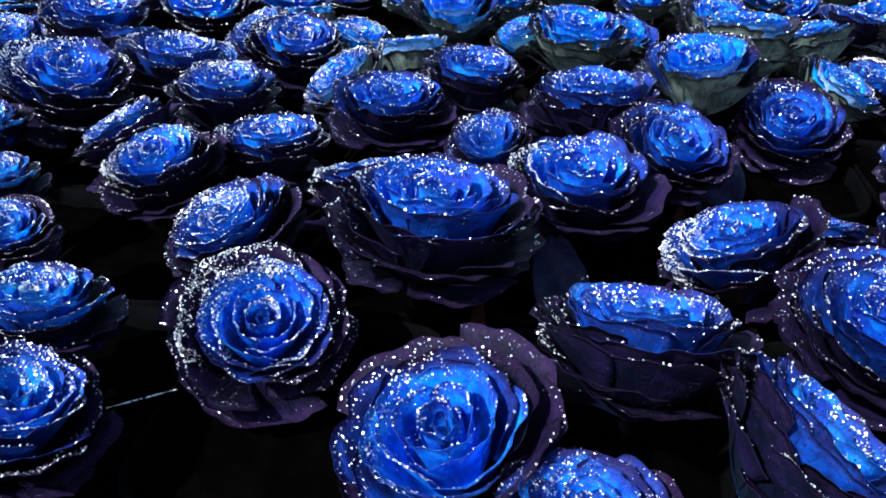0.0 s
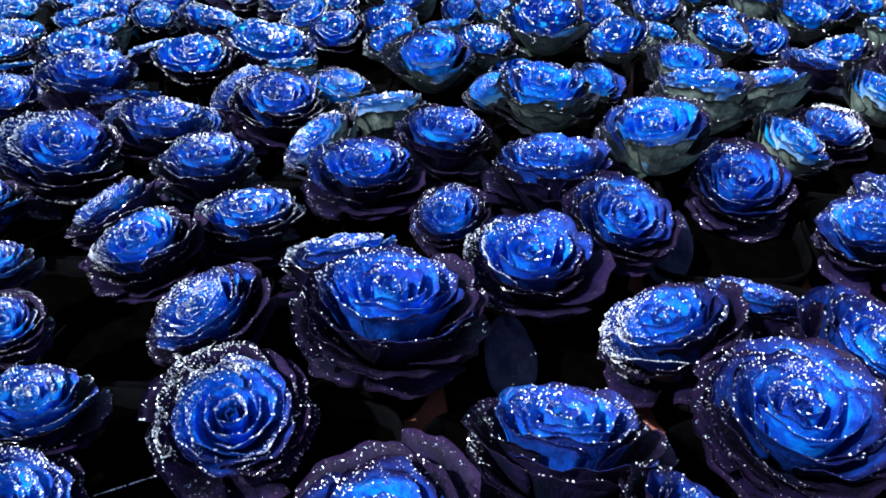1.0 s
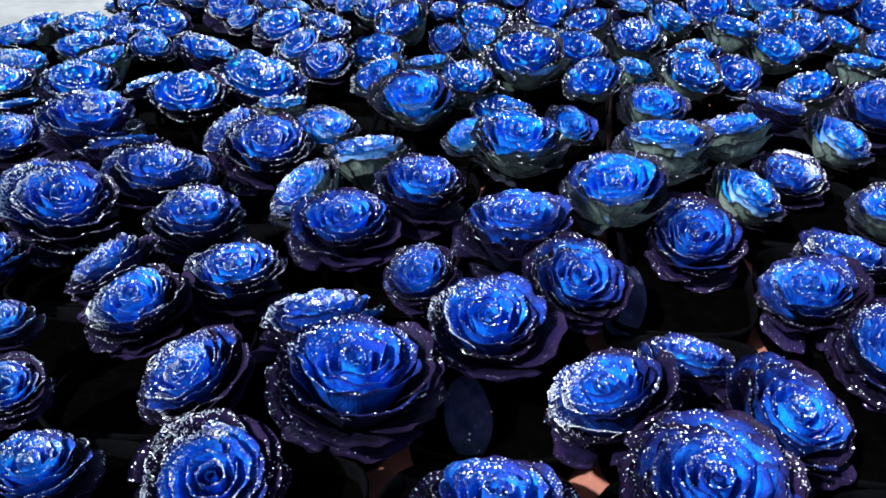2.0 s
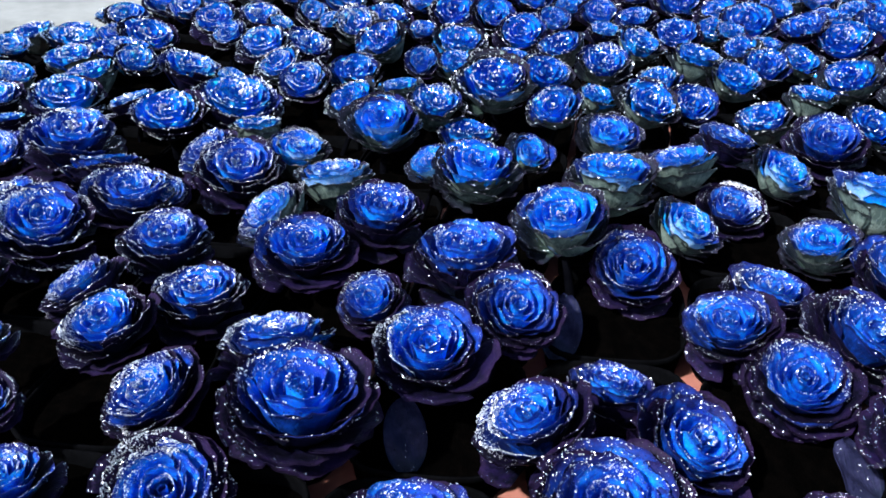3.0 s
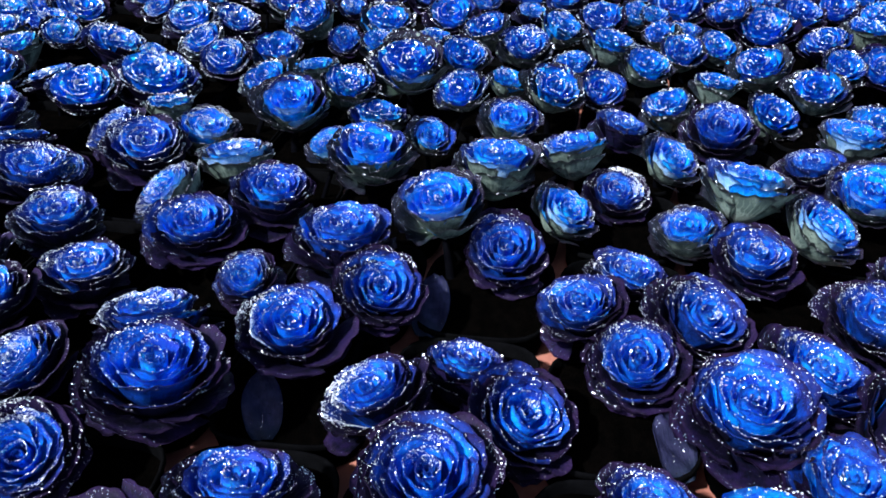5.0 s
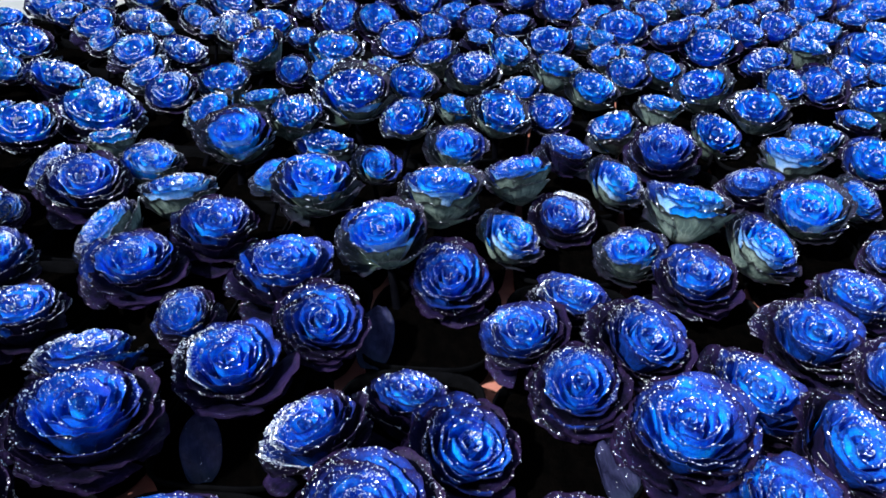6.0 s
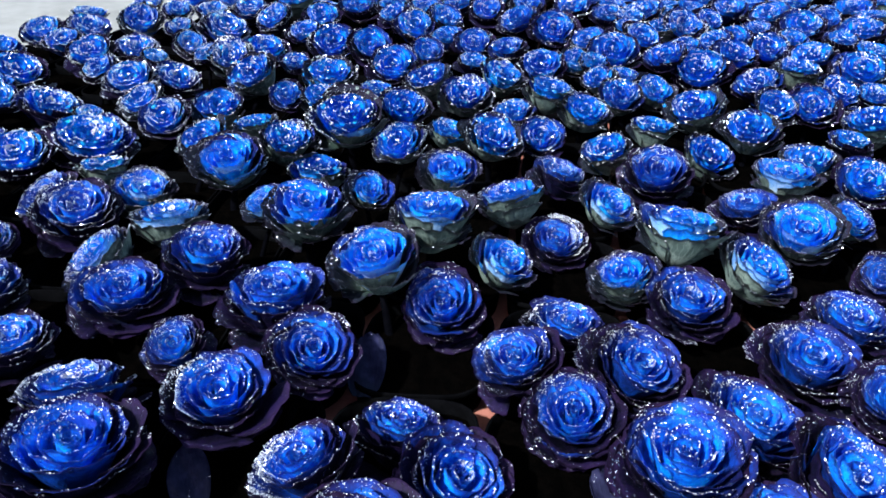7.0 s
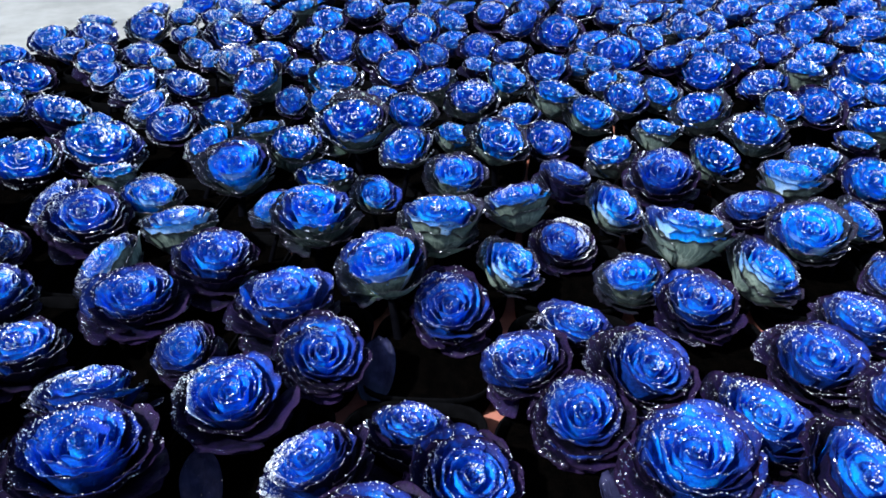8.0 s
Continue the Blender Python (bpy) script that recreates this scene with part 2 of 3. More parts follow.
def leaf_geometry(points, n, u, v, thick):
    """Two skins and the edge between them."""
    nu, nv = points.shape[0], points.shape[1]
    back = points - n * (thick * (1.10 - 0.94 * v))[..., None]
    verts = np.concatenate([points.reshape(-1, 3), back.reshape(-1, 3)])
    uv = np.stack([(u + 1) / 2, v], -1).reshape(-1, 2)
    uvs = np.concatenate([uv, uv])
    count, faces, slots = nu * nv, [], []
    at = lambda i, j: i * nv + j
    for i in range(nu - 1):
        for j in range(nv - 1):
            f = (at(i, j), at(i, j + 1), at(i + 1, j + 1), at(i + 1, j))
            faces.append(f)
            slots.append(0)
            faces.append(tuple(k + count for k in reversed(f)))
            slots.append(1)
    loop = [at(i, nv - 1) for i in range(nu)]
    left, right = [at(0, j) for j in range(nv)], [at(nu - 1, j) for j in range(nv)]
    for line in (loop, left, right):
        for k in range(len(line) - 1):
            faces.append((line[k], line[k + 1], line[k + 1] + count, line[k] + count))
            slots.append(0)
    return verts, faces, slots, uvs


def joined(name, pieces, materials):
    verts, faces, slots, uvs, offset = [], [], [], [], 0
    for pv, pf, ps, pu in pieces:
        verts.append(pv)
        uvs.append(pu)
        faces += [tuple(k + offset for k in f) for f in pf]
        slots += ps
        offset += len(pv)
    return mesh_of(name, np.concatenate(verts), faces, materials, slots, np.concatenate(uvs))


def flakes(rng, grids, per_leaf, size, share=0.2):
    """Glitter flakes lying on the leaves, thickest along the rims and in clumps."""
    verts, faces = [], []
    for (points, n, u, v), outer in grids:
        nu, nv = points.shape[0] - 1, points.shape[1] - 1
        heavy = rng.random() < share
        spot = rng.uniform(0, 1)
        for _ in range(int((0.6 if outer and share < 0.5 else 1.0) * per_leaf * (2.6 if heavy else rng.uniform(0.5, 1.2)))):
            if heavy and rng.random() < 0.65:
                a, b = min(max(rng.gauss(spot, 0.22), 0), 1), 1 - abs(rng.gauss(0, 0.1 if outer else 0.2))
            else:
                a, b = rng.random(), 1 - abs(rng.gauss(0, 0.04)) if rng.random() < (0.97 if outer else 0.88) else rng.uniform(0.45, 1)
                if noise.noise(Vector((a * 4.5, spot * 40, b * 2))) < 0.02 and rng.random() < 0.85:
                    continue
            if b < 0.2:
                continue
            i, j = min(int(a * nu), nu - 1), min(int(b * nv), nv - 1)
            fa, fb = a * nu - i, b * nv - j
            at = (points[i, j] * (1 - fa) + points[i + 1, j] * fa) * (1 - fb) + (points[i, j + 1] * (1 - fa) + points[i + 1, j + 1] * fa) * fb
            rim = b > 0.965
            up = Vector(n[i, j]) + Vector((rng.uniform(-1, 1), rng.uniform(-1, 1), rng.uniform(-1, 1))) * (1.6 if rim else 0.62)
            up.normalize()
            side = up.orthogonal().normalized()
            side.rotate(Matrix.Rotation(rng.uniform(0, 6.28), 3, up))
            other, half = up.cross(side), size * rng.uniform(0.55, 1.25)
            at = Vector(at) + Vector(n[i, j]) * half * 0.7 + (Vector(points[i, nv] - points[i, nv - 1]).normalized() * half * 0.6 if rim else Vector())
            k = len(verts)
            for turn in range(4):
                angle = turn * 2 * math.pi / 4
                verts.append(at + side * (half * math.cos(angle)) + other * (half * math.sin(angle)))
            faces.append((k, k + 1, k + 2, k + 3))
    return mesh_of("glitter", verts, faces, [GLITTER], smooth=False)


def frost(seed, grids, angle, size, count):
    """A crust of flakes on one side of a rosette, round the given angle of its own."""
    rng, picked = random.Random(seed), []
    for (points, n, u, v), outer in grids:
        middle = points[points.shape[0] // 2, -1]
        off = (math.atan2(middle[1], middle[0]) - angle + math.pi) % (2 * math.pi) - math.pi
        if abs(off) < 0.75 and 0.28 < math.hypot(middle[0], middle[1]) < 0.52 and middle[2] > -0.2:
            picked.append(((points, n, u, v), False))
    return flakes(rng, picked, count, size, 1.0)


def rosette(seed, green, near, whole=2):
    """The meshes of one rosette: (name, mesh) pairs for the leaves, and the glitter."""
    rng = random.Random(seed)
    leaves, heart, grids, spin = [], [], [], rng.uniform(0, 6.28)
    droop = rng.uniform(0.75, 1.25)
    for k, (radius, height, count, half, lip, flare, arch) in enumerate(GREEN_RINGS if green else DARK_RINGS):
        spin += 0.9 + rng.uniform(-0.2, 0.2)
        inner = k < whole
        if k <= 3:
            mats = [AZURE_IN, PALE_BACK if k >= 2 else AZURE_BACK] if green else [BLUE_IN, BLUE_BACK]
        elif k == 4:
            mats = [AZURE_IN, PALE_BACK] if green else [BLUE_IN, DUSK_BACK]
        elif k == 5:
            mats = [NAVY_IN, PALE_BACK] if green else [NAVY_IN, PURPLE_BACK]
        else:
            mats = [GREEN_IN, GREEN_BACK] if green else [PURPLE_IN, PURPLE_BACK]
        for i in range(count):
            nu, nv = ((8, 6) if inner else (18, 9)) if near else ((5, 4) if inner else (8, 6))
            ring = 2 * math.pi * i / count + rng.uniform(-0.12, 0.12)
            wide, tall, skins = radius, height, mats
            if k >= 5:
                wide, tall = radius * rng.uniform(0.92, 1.14), height + rng.uniform(-0.03, 0.03)
            if k == 4 and rng.random() < (0.4 if green else 0.7):
                skins = [NAVY_IN, mats[1]]
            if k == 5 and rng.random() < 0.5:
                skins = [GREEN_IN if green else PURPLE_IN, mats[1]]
            if k == 5 and not green and rng.random() < 0.35:
                skins = [skins[0], DUSK_BACK]
            if k == 5 and green and rng.random() < 0.55:
                skins = [skins[0], GREEN_BACK]
            elif k in (3, 4, 5) and green and rng.random() < 0.4:
                skins = [skins[0], WHITE_BACK]
            if k == 8 and whole > 4:
                continue
            if k >= 7:
                if rng.random() < (0.3 if k == 7 else 0.1):
                    continue
                wide, tall = radius * rng.uniform(0.85, 1.15), height * droop + rng.uniform(-0.07, 0.04)
            if green and k >= 6:
                wide, tall = wide * rng.uniform(0.92, 1.12), tall + rng.uniform(-0.04, 0.04)
            g = leaf_grid(rng, wide, tall, half, lip, spin + ring, nu, nv, 0.004 + 0.019 * min(1, radius / 0.4), flare * rng.uniform(0.9, 1.05), arch)
            if (1 if near else 2) <= k < 7 or (k != 8 and rng.random() < 0.35):
                grids.append((g, k >= 5))
            piece = leaf_geometry(*g, 0.010)
            if inner:
                heart.append(piece)
            else:
                leaves.append(("outer_leaf" if k >= 6 else "leaf", joined("leaf", [piece], skins)))
    # dark plants' far hearts go azure: the far rows' brightness put into leaf colour
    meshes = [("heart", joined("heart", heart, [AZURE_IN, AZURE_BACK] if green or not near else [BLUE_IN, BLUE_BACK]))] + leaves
    size = 0.0064 if near else 0.0118
    return meshes, flakes(rng, grids, 54 if near else 40, size, 0.1), flakes(rng, grids, 115 if near else 66, size, 0.4), grids


NEAR = {g: [rosette(100 * g + s, bool(g), True) for s in range(8)] for g in (0, 1)}
FAR = {g: [rosette(1000 + 100 * g + s, bool(g), False, 5) for s in range(7)] for g in (0, 1)}
EDGE = {g: [rosette(2000 + 100 * g + s, bool(g), False, 6) for s in range(3)] for g in (0, 1)}

# ---- the bed of cabbages ----
PLANTS = []
FRONT = Vector((0.25, -0.1, 0.0))


def kale(x, y, z, wide, lean, face, green=False):
    """A plant whose rosette has its middle at x, y, z; it leans to the side and to the front of the bed by these degrees."""
    PLANTS.append((Vector((x, y, z)), wide, lean, face, green))


kale(0.078, 0.274, 0.161, 0.097, 0, -4)
kale(0.222, 0.311, 0.179, 0.123, 35, 1)
kale(-0.004, 0.337, 0.162, 0.132, -15, 4)
kale(-0.284, 0.384, 0.145, 0.127, 15, 16)
kale(0.584, 0.420, 0.161, 0.116, 0, -8)
kale(0.136, 0.422, 0.186, 0.145, 8, -18)
kale(0.339, 0.454, 0.164, 0.154, 0, 9)
kale(-0.140, 0.482, 0.136, 0.133, -5, 27)
kale(0.823, 0.460, 0.161, 0.140, 0, 3)
kale(-0.311, 0.481, 0.161, 0.102, 5, 1)
kale(0.945, 0.529, 0.161, 0.150, 28, -2)
kale(0.733, 0.553, 0.188, 0.163, 0, 5)
kale(0.468, 0.569, 0.136, 0.148, 20, 8)
kale(-0.005, 0.591, 0.196, 0.173, 5, 0)
kale(-0.389, 0.587, 0.161, 0.082, 0, 19)
kale(0.259, 0.594, 0.152, 0.140, -20, -6)
kale(0.865, 0.639, 0.161, 0.153, 12, -7)
kale(-0.209, 0.623, 0.153, 0.124, -20, -3)
kale(1.062, 0.665, 0.161, 0.108, 0, 25)
kale(0.625, 0.674, 0.138, 0.137, 0, 22)
kale(0.142, 0.707, 0.163, 0.145, 0, 11)
kale(0.389, 0.702, 0.103, 0.139, 3, -20)
kale(-0.457, 0.709, 0.161, 0.074, 0, 8)
kale(0.995, 0.754, 0.161, 0.147, 5, 8)
kale(-0.075, 0.757, 0.142, 0.156, 3, -20)
kale(0.735, 0.732, 0.170, 0.147, 18, 6)
kale(0.265, 0.785, 0.166, 0.125, 10, 22)
kale(0.554, 0.775, 0.155, 0.126, -12, 11)
kale(-0.312, 0.750, 0.163, 0.128, -10, 4)
kale(0.051, 0.815, 0.154, 0.100, -15, 17)
kale(1.103, 0.846, 0.161, 0.133, 5, -4)
kale(-0.205, 0.844, 0.149, 0.137, 0, -1)
kale(-0.559, 0.865, 0.161, 0.102, 0, 2)
kale(0.656, 0.877, 0.140, 0.136, 3, -9)
kale(0.186, 0.919, 0.186, 0.162, 0, -5)
kale(-0.381, 0.831, 0.166, 0.120, -20, -15)
kale(0.875, 0.928, 0.147, 0.141, 5, 11)
kale(0.456, 0.939, 0.138, 0.138, 0, 25)
kale(-0.493, 0.985, 0.190, 0.168, 5, 18)
kale(1.210, 0.956, 0.161, 0.087, 0, 38)
kale(-0.279, 0.938, 0.186, 0.135, 0, 3)
kale(-0.067, 0.965, 0.160, 0.150, 0, 7)
kale(1.020, 0.993, 0.161, 0.139, 25, 2, True)
kale(0.340, 0.989, 0.200, 0.148, -8, 10, True)
kale(0.776, 1.011, 0.140, 0.122, -10, 9, True)
kale(0.581, 1.053, 0.143, 0.121, 25, 7, True)
kale(0.049, 1.072, 0.166, 0.150, 5, 6)
kale(-0.157, 1.072, 0.151, 0.134, -30, -1, True)
kale(0.902, 1.090, 0.202, 0.155, 0, -10, True)
kale(-0.615, 1.098, 0.161, 0.128, -10, 2)
kale(-0.389, 1.102, 0.184, 0.158, 8, 6)
kale(-0.333, 1.113, 0.161, 0.066, 0, 38)
kale(0.444, 1.125, 0.216, 0.153, 0, -4, True)
kale(1.154, 1.127, 0.161, 0.152, 0, 17, True)
kale(1.265, 1.157, 0.161, 0.104, 25, 9, True)
kale(0.212, 1.180, 0.199, 0.160, 0, 10, True)
kale(0.696, 1.179, 0.113, 0.124, 8, 13)
kale(-0.058, 1.220, 0.158, 0.142, 0, -12, True)
kale(1.078, 1.224, 0.161, 0.122, -10, 6)
kale(0.123, 1.224, 0.176, 0.093, -22, 7, True)
kale(-0.238, 1.234, 0.166, 0.158, 0, 16)
kale(-0.505, 1.247, 0.161, 0.150, 5, -20)
kale(0.825, 1.272, 0.138, 0.125, 25, 11, True)
kale(0.603, 1.283, 0.159, 0.144, -15, -5, True)
kale(-0.743, 1.288, 0.161, 0.137, 0, 18)
kale(-0.322, 1.289, 0.164, 0.124, -25, 6)
kale(0.326, 1.318, 0.150, 0.099, 15, 23, True)
kale(1.390, 1.324, 0.161, 0.130, 10, 25)
kale(-0.148, 1.363, 0.140, 0.136, 8, 8, True)
kale(1.223, 1.367, 0.161, 0.141, 0, -1, True)
kale(0.735, 1.368, 0.167, 0.115, 10, -5)
kale(0.491, 1.375, 0.172, 0.128, 5, 16, True)
kale(0.955, 1.404, 0.153, 0.157, 0, 20)
kale(-0.249, 1.434, 0.161, 0.110, 0, -12, True)
kale(1.306, 1.437, 0.161, 0.134, -5, 9, True)
kale(-0.809, 1.439, 0.161, 0.128, 0, -14)
kale(-0.591, 1.324, 0.195, 0.182, 5, 8)
kale(0.017, 1.414, 0.184, 0.155, -5, 19, True)
kale(-0.455, 1.479, 0.172, 0.161, 0, 14)
kale(0.206, 1.480, 0.128, 0.140, 3, -5, True)
kale(0.380, 1.466, 0.193, 0.127, -15, 24, True)
kale(0.605, 1.523, 0.183, 0.142, 12, 16, True)
kale(-0.062, 1.530, 0.183, 0.121, -18, 15, True)
kale(1.462, 1.536, 0.161, 0.100, 5, 2)
kale(0.128, 1.555, 0.168, 0.137, 8, 13, True)
kale(-0.320, 1.565, 0.175, 0.194, 8, 10)
kale(-0.571, 1.568, 0.161, 0.115, -10, -11)
kale(0.877, 1.572, 0.127, 0.136, -15, 9, True)
kale(1.151, 1.585, 0.104, 0.149, 22, 12, True)
kale(-0.913, 1.591, 0.161, 0.152, 0, 9)
kale(0.043, 1.613, 0.181, 0.107, -5, -4, True)
kale(0.504, 1.613, 0.161, 0.102, 8, 6, True)
kale(0.731, 1.615, 0.141, 0.121, 8, 34)
kale(-0.741, 1.616, 0.161, 0.167, 5, 12)
kale(1.248, 1.618, 0.161, 0.150, 0, 17, True)
kale(1.009, 1.633, 0.161, 0.122, 3, -5, True)
kale(0.263, 1.610, 0.207, 0.177, 0, 17, True)
kale(1.579, 1.668, 0.161, 0.150, -8, 9, True)
kale(0.223, 1.713, 0.161, 0.085, 0, 10)
kale(-0.201, 1.721, 0.157, 0.127, -8, 26)
kale(-0.378, 1.724, 0.161, 0.077, 12, 9)
kale(0.865, 1.732, 0.167, 0.137, 15, 14, True)
kale(0.676, 1.750, 0.154, 0.116, -8, 12, True)
kale(0.400, 1.753, 0.170, 0.141, 12, 20, True)
kale(1.377, 1.762, 0.161, 0.126, 20, 25, True)
kale(1.480, 1.771, 0.161, 0.137, 10, 30)
kale(-0.491, 1.792, 0.167, 0.158, 18, 9)
kale(-0.083, 1.794, 0.159, 0.143, 0, 16, True)
kale(-0.279, 1.796, 0.172, 0.130, -20, 15, True)
kale(1.166, 1.799, 0.149, 0.162, -12, 18, True)
kale(0.783, 1.803, 0.199, 0.133, 8, 3, True)
kale(-0.654, 1.849, 0.161, 0.110, 10, 27)
kale(0.086, 1.850, 0.161, 0.093, 0, 38)
kale(1.694, 1.854, 0.161, 0.109, 0, 13)
kale(0.175, 1.856, 0.161, 0.108, 0, 13, True)
kale(1.607, 1.869, 0.161, 0.132, 22, 19)
kale(0.565, 1.893, 0.151, 0.147, 5, 20, True)
kale(0.996, 1.895, 0.145, 0.133, 5, 24, True)
kale(0.324, 1.899, 0.161, 0.107, 5, 3)
kale(-0.345, 1.932, 0.189, 0.145, -8, 16)
kale(1.405, 1.957, 0.161, 0.148, -12, 14)
kale(1.116, 1.968, 0.134, 0.137, 18, 18, True)
kale(0.948, 1.982, 0.161, 0.109, -10, 20, True)
kale(0.685, 1.992, 0.173, 0.136, 18, 14, True)
kale(-0.232, 2.004, 0.161, 0.135, 15, 18)
kale(1.027, 2.007, 0.161, 0.094, 5, 12)
kale(-0.043, 2.044, 0.161, 0.154, -25, 22, True)
kale(0.462, 2.044, 0.150, 0.151, -15, 12, True)
kale(0.185, 2.048, 0.161, 0.155, 5, 15, True)
kale(1.781, 2.079, 0.161, 0.170, 8, 22)
kale(-0.484, 2.083, 0.161, 0.106, -20, 17)
kale(-0.705, 2.085, 0.161, 0.170, 15, 19)
kale(1.589, 2.088, 0.161, 0.144, 3, 2, True)
kale(0.363, 2.123, 0.161, 0.151, -5, 29)
kale(0.813, 2.131, 0.159, 0.150, 0, 21)
kale(0.075, 2.137, 0.161, 0.092, 0, 17)
kale(0.975, 2.140, 0.161, 0.094, 10, 15)
kale(0.607, 2.150, 0.161, 0.102, 5, 8)
kale(0.922, 2.152, 0.161, 0.106, 10, 29, True)
kale(1.311, 2.155, 0.142, 0.188, 0, 23)
kale(-0.345, 2.190, 0.161, 0.085, 15, 13)
kale(-0.129, 2.205, 0.161, 0.141, 0, 28, True)
kale(1.210, 2.217, 0.161, 0.141, -15, 17)
kale(-0.208, 2.218, 0.161, 0.086, -20, 19)
kale(1.688, 2.223, 0.161, 0.157, -10, 14)
kale(1.447, 2.226, 0.161, 0.151, 12, 15)
kale(0.473, 2.250, 0.161, 0.109, 10, 29)
kale(-0.568, 2.255, 0.161, 0.147, -10, 23)
kale(1.065, 2.274, 0.161, 0.176, 0, 22)
kale(-0.846, 2.283, 0.161, 0.131, 5, 17)
kale(-0.034, 2.288, 0.161, 0.151, 8, 17)
kale(1.580, 2.290, 0.161, 0.142, 5, 30)
kale(-0.429, 2.291, 0.161, 0.132, 5, 18)
kale(0.727, 2.292, 0.161, 0.126, -8, 13)
kale(1.312, 2.308, 0.161, 0.101, 0, 16)
kale(0.290, 2.320, 0.161, 0.135, 10, 38)
kale(-0.276, 2.327, 0.161, 0.098, 15, 38)
kale(0.627, 2.348, 0.161, 0.132, 0, 24)
kale(0.172, 2.362, 0.161, 0.155, 0, 34)
kale(1.417, 2.362, 0.161, 0.121, -15, 21)
kale(-0.691, 2.372, 0.161, 0.126, -5, 17)
kale(1.000, 2.380, 0.161, 0.131, -12, 17)
kale(1.873, 2.386, 0.161, 0.123, 0, 9)
kale(1.500, 2.391, 0.161, 0.117, 0, 31)
kale(1.706, 2.395, 0.161, 0.104, 10, 18)
kale(1.204, 2.420, 0.161, 0.142, 18, 19)
kale(0.535, 2.422, 0.161, 0.113, -8, 15)
kale(0.063, 2.482, 0.161, 0.124, -10, 15)
kale(-0.798, 2.495, 0.161, 0.141, -5, 22)
kale(1.636, 2.515, 0.161, 0.108, 0, 13)
kale(0.922, 2.523, 0.161, 0.166, 5, 31)
kale(-0.360, 2.526, 0.161, 0.100, -5, 16)
kale(2.017, 2.527, 0.161, 0.179, -5, 15)
kale(-0.655, 2.534, 0.161, 0.143, 15, 18)
kale(-0.200, 2.548, 0.161, 0.170, 18, 17)
kale(0.438, 2.559, 0.161, 0.153, 8, 26)
kale(1.392, 2.566, 0.161, 0.160, 15, 25)
kale(1.827, 2.578, 0.161, 0.165, 5, 25)
kale(1.503, 2.619, 0.161, 0.118, 20, 26)
kale(-0.516, 2.627, 0.161, 0.148, 0, 31, True)
kale(0.800, 2.643, 0.161, 0.152, -20, 19)
kale(1.948, 2.648, 0.161, 0.120, 15, 27)
kale(-0.071, 2.664, 0.161, 0.141, -22, 20)
kale(0.558, 2.666, 0.161, 0.132, 20, 20)
kale(0.107, 2.687, 0.161, 0.142, 5, 23)
kale(1.156, 2.716, 0.161, 0.136, 0, 14)
kale(0.355, 2.720, 0.161, 0.124, -20, 17)
kale(1.773, 2.740, 0.161, 0.159, -12, 17)
kale(-0.421, 2.750, 0.161, 0.113, 5, 21)
kale(1.285, 2.761, 0.161, 0.169, -15, 16)
kale(-0.296, 2.763, 0.161, 0.124, 5, 10)
kale(0.708, 2.774, 0.161, 0.137, 0, 27)
kale(-0.170, 2.807, 0.161, 0.137, 0, 14)
kale(1.651, 2.818, 0.161, 0.141, 0, 20)
kale(0.481, 2.820, 0.161, 0.128, 0, 15)
kale(2.149, 2.844, 0.161, 0.165, -5, 18)
kale(1.045, 2.848, 0.161, 0.152, 0, 18)
kale(0.225, 2.851, 0.161, 0.150, 0, 17)
kale(0.873, 2.863, 0.161, 0.130, 0, 18)
kale(1.190, 2.540, 0.158, 0.132, 6, 8)
kale(1.330, 2.600, 0.150, 0.138, -8, 12, True)
kale(1.230, 2.690, 0.160, 0.128, 4, 5)
kale(1.380, 2.740, 0.155, 0.134, 10, 9)

# plants round those, out to the edge of the bed
known = [p[0].xy.copy() for p in PLANTS]
spots = list(known)


def fill_round(fill, tries, x0, x1, y0, y1, reach):
    """Plants at random where the known ones leave a wide side open."""
    for _ in range(tries):
        c = Vector((fill.uniform(x0, x1), fill.uniform(y0, y1)))
        if (c - Vector((-1.0, 2.35))).dot(Vector((-0.75, 0.66))) > 0.0 or (-0.45 < c.x < 0.5 and c.y < 0.5):
            continue
        ways = sorted(math.atan2(k.y - c.y, k.x - c.x) for k in known if (k - c).length < 0.55)
        if ways and max(b - a for a, b in zip(ways, ways[1:] + [ways[0] + 2 * math.pi])) < 2.3:
            continue
        far = c.y > 2.4 or (c.x < -0.6 and c.y > 1.6)
        if min((c - k).length for k in known) < (reach if far else 0.24) and min((c - k).length for k in spots) > 0.125:
            spots.append(c)
            kale(c.x, c.y, 0.155 + fill.uniform(-0.02, 0.02), fill.uniform(0.11, 0.15), fill.uniform(-15, 15), fill.uniform(-8, 12), fill.random() < 0.3)


fill_round(random.Random(5), 9000, -1.5, 2.6, 0.1, 3.4, 0.5)
fill_round(random.Random(6), 1500, 1.0, 2.8, 2.4, 3.8, 0.8)

# ---- the pots: wide, rounded, side by side in rows, each with several plants ----
CORNER, ALONG, ACROSS = Vector((0.342, 1.033)), Vector((0.2240, -0.0207)), Vector((0.0482, 0.2411))


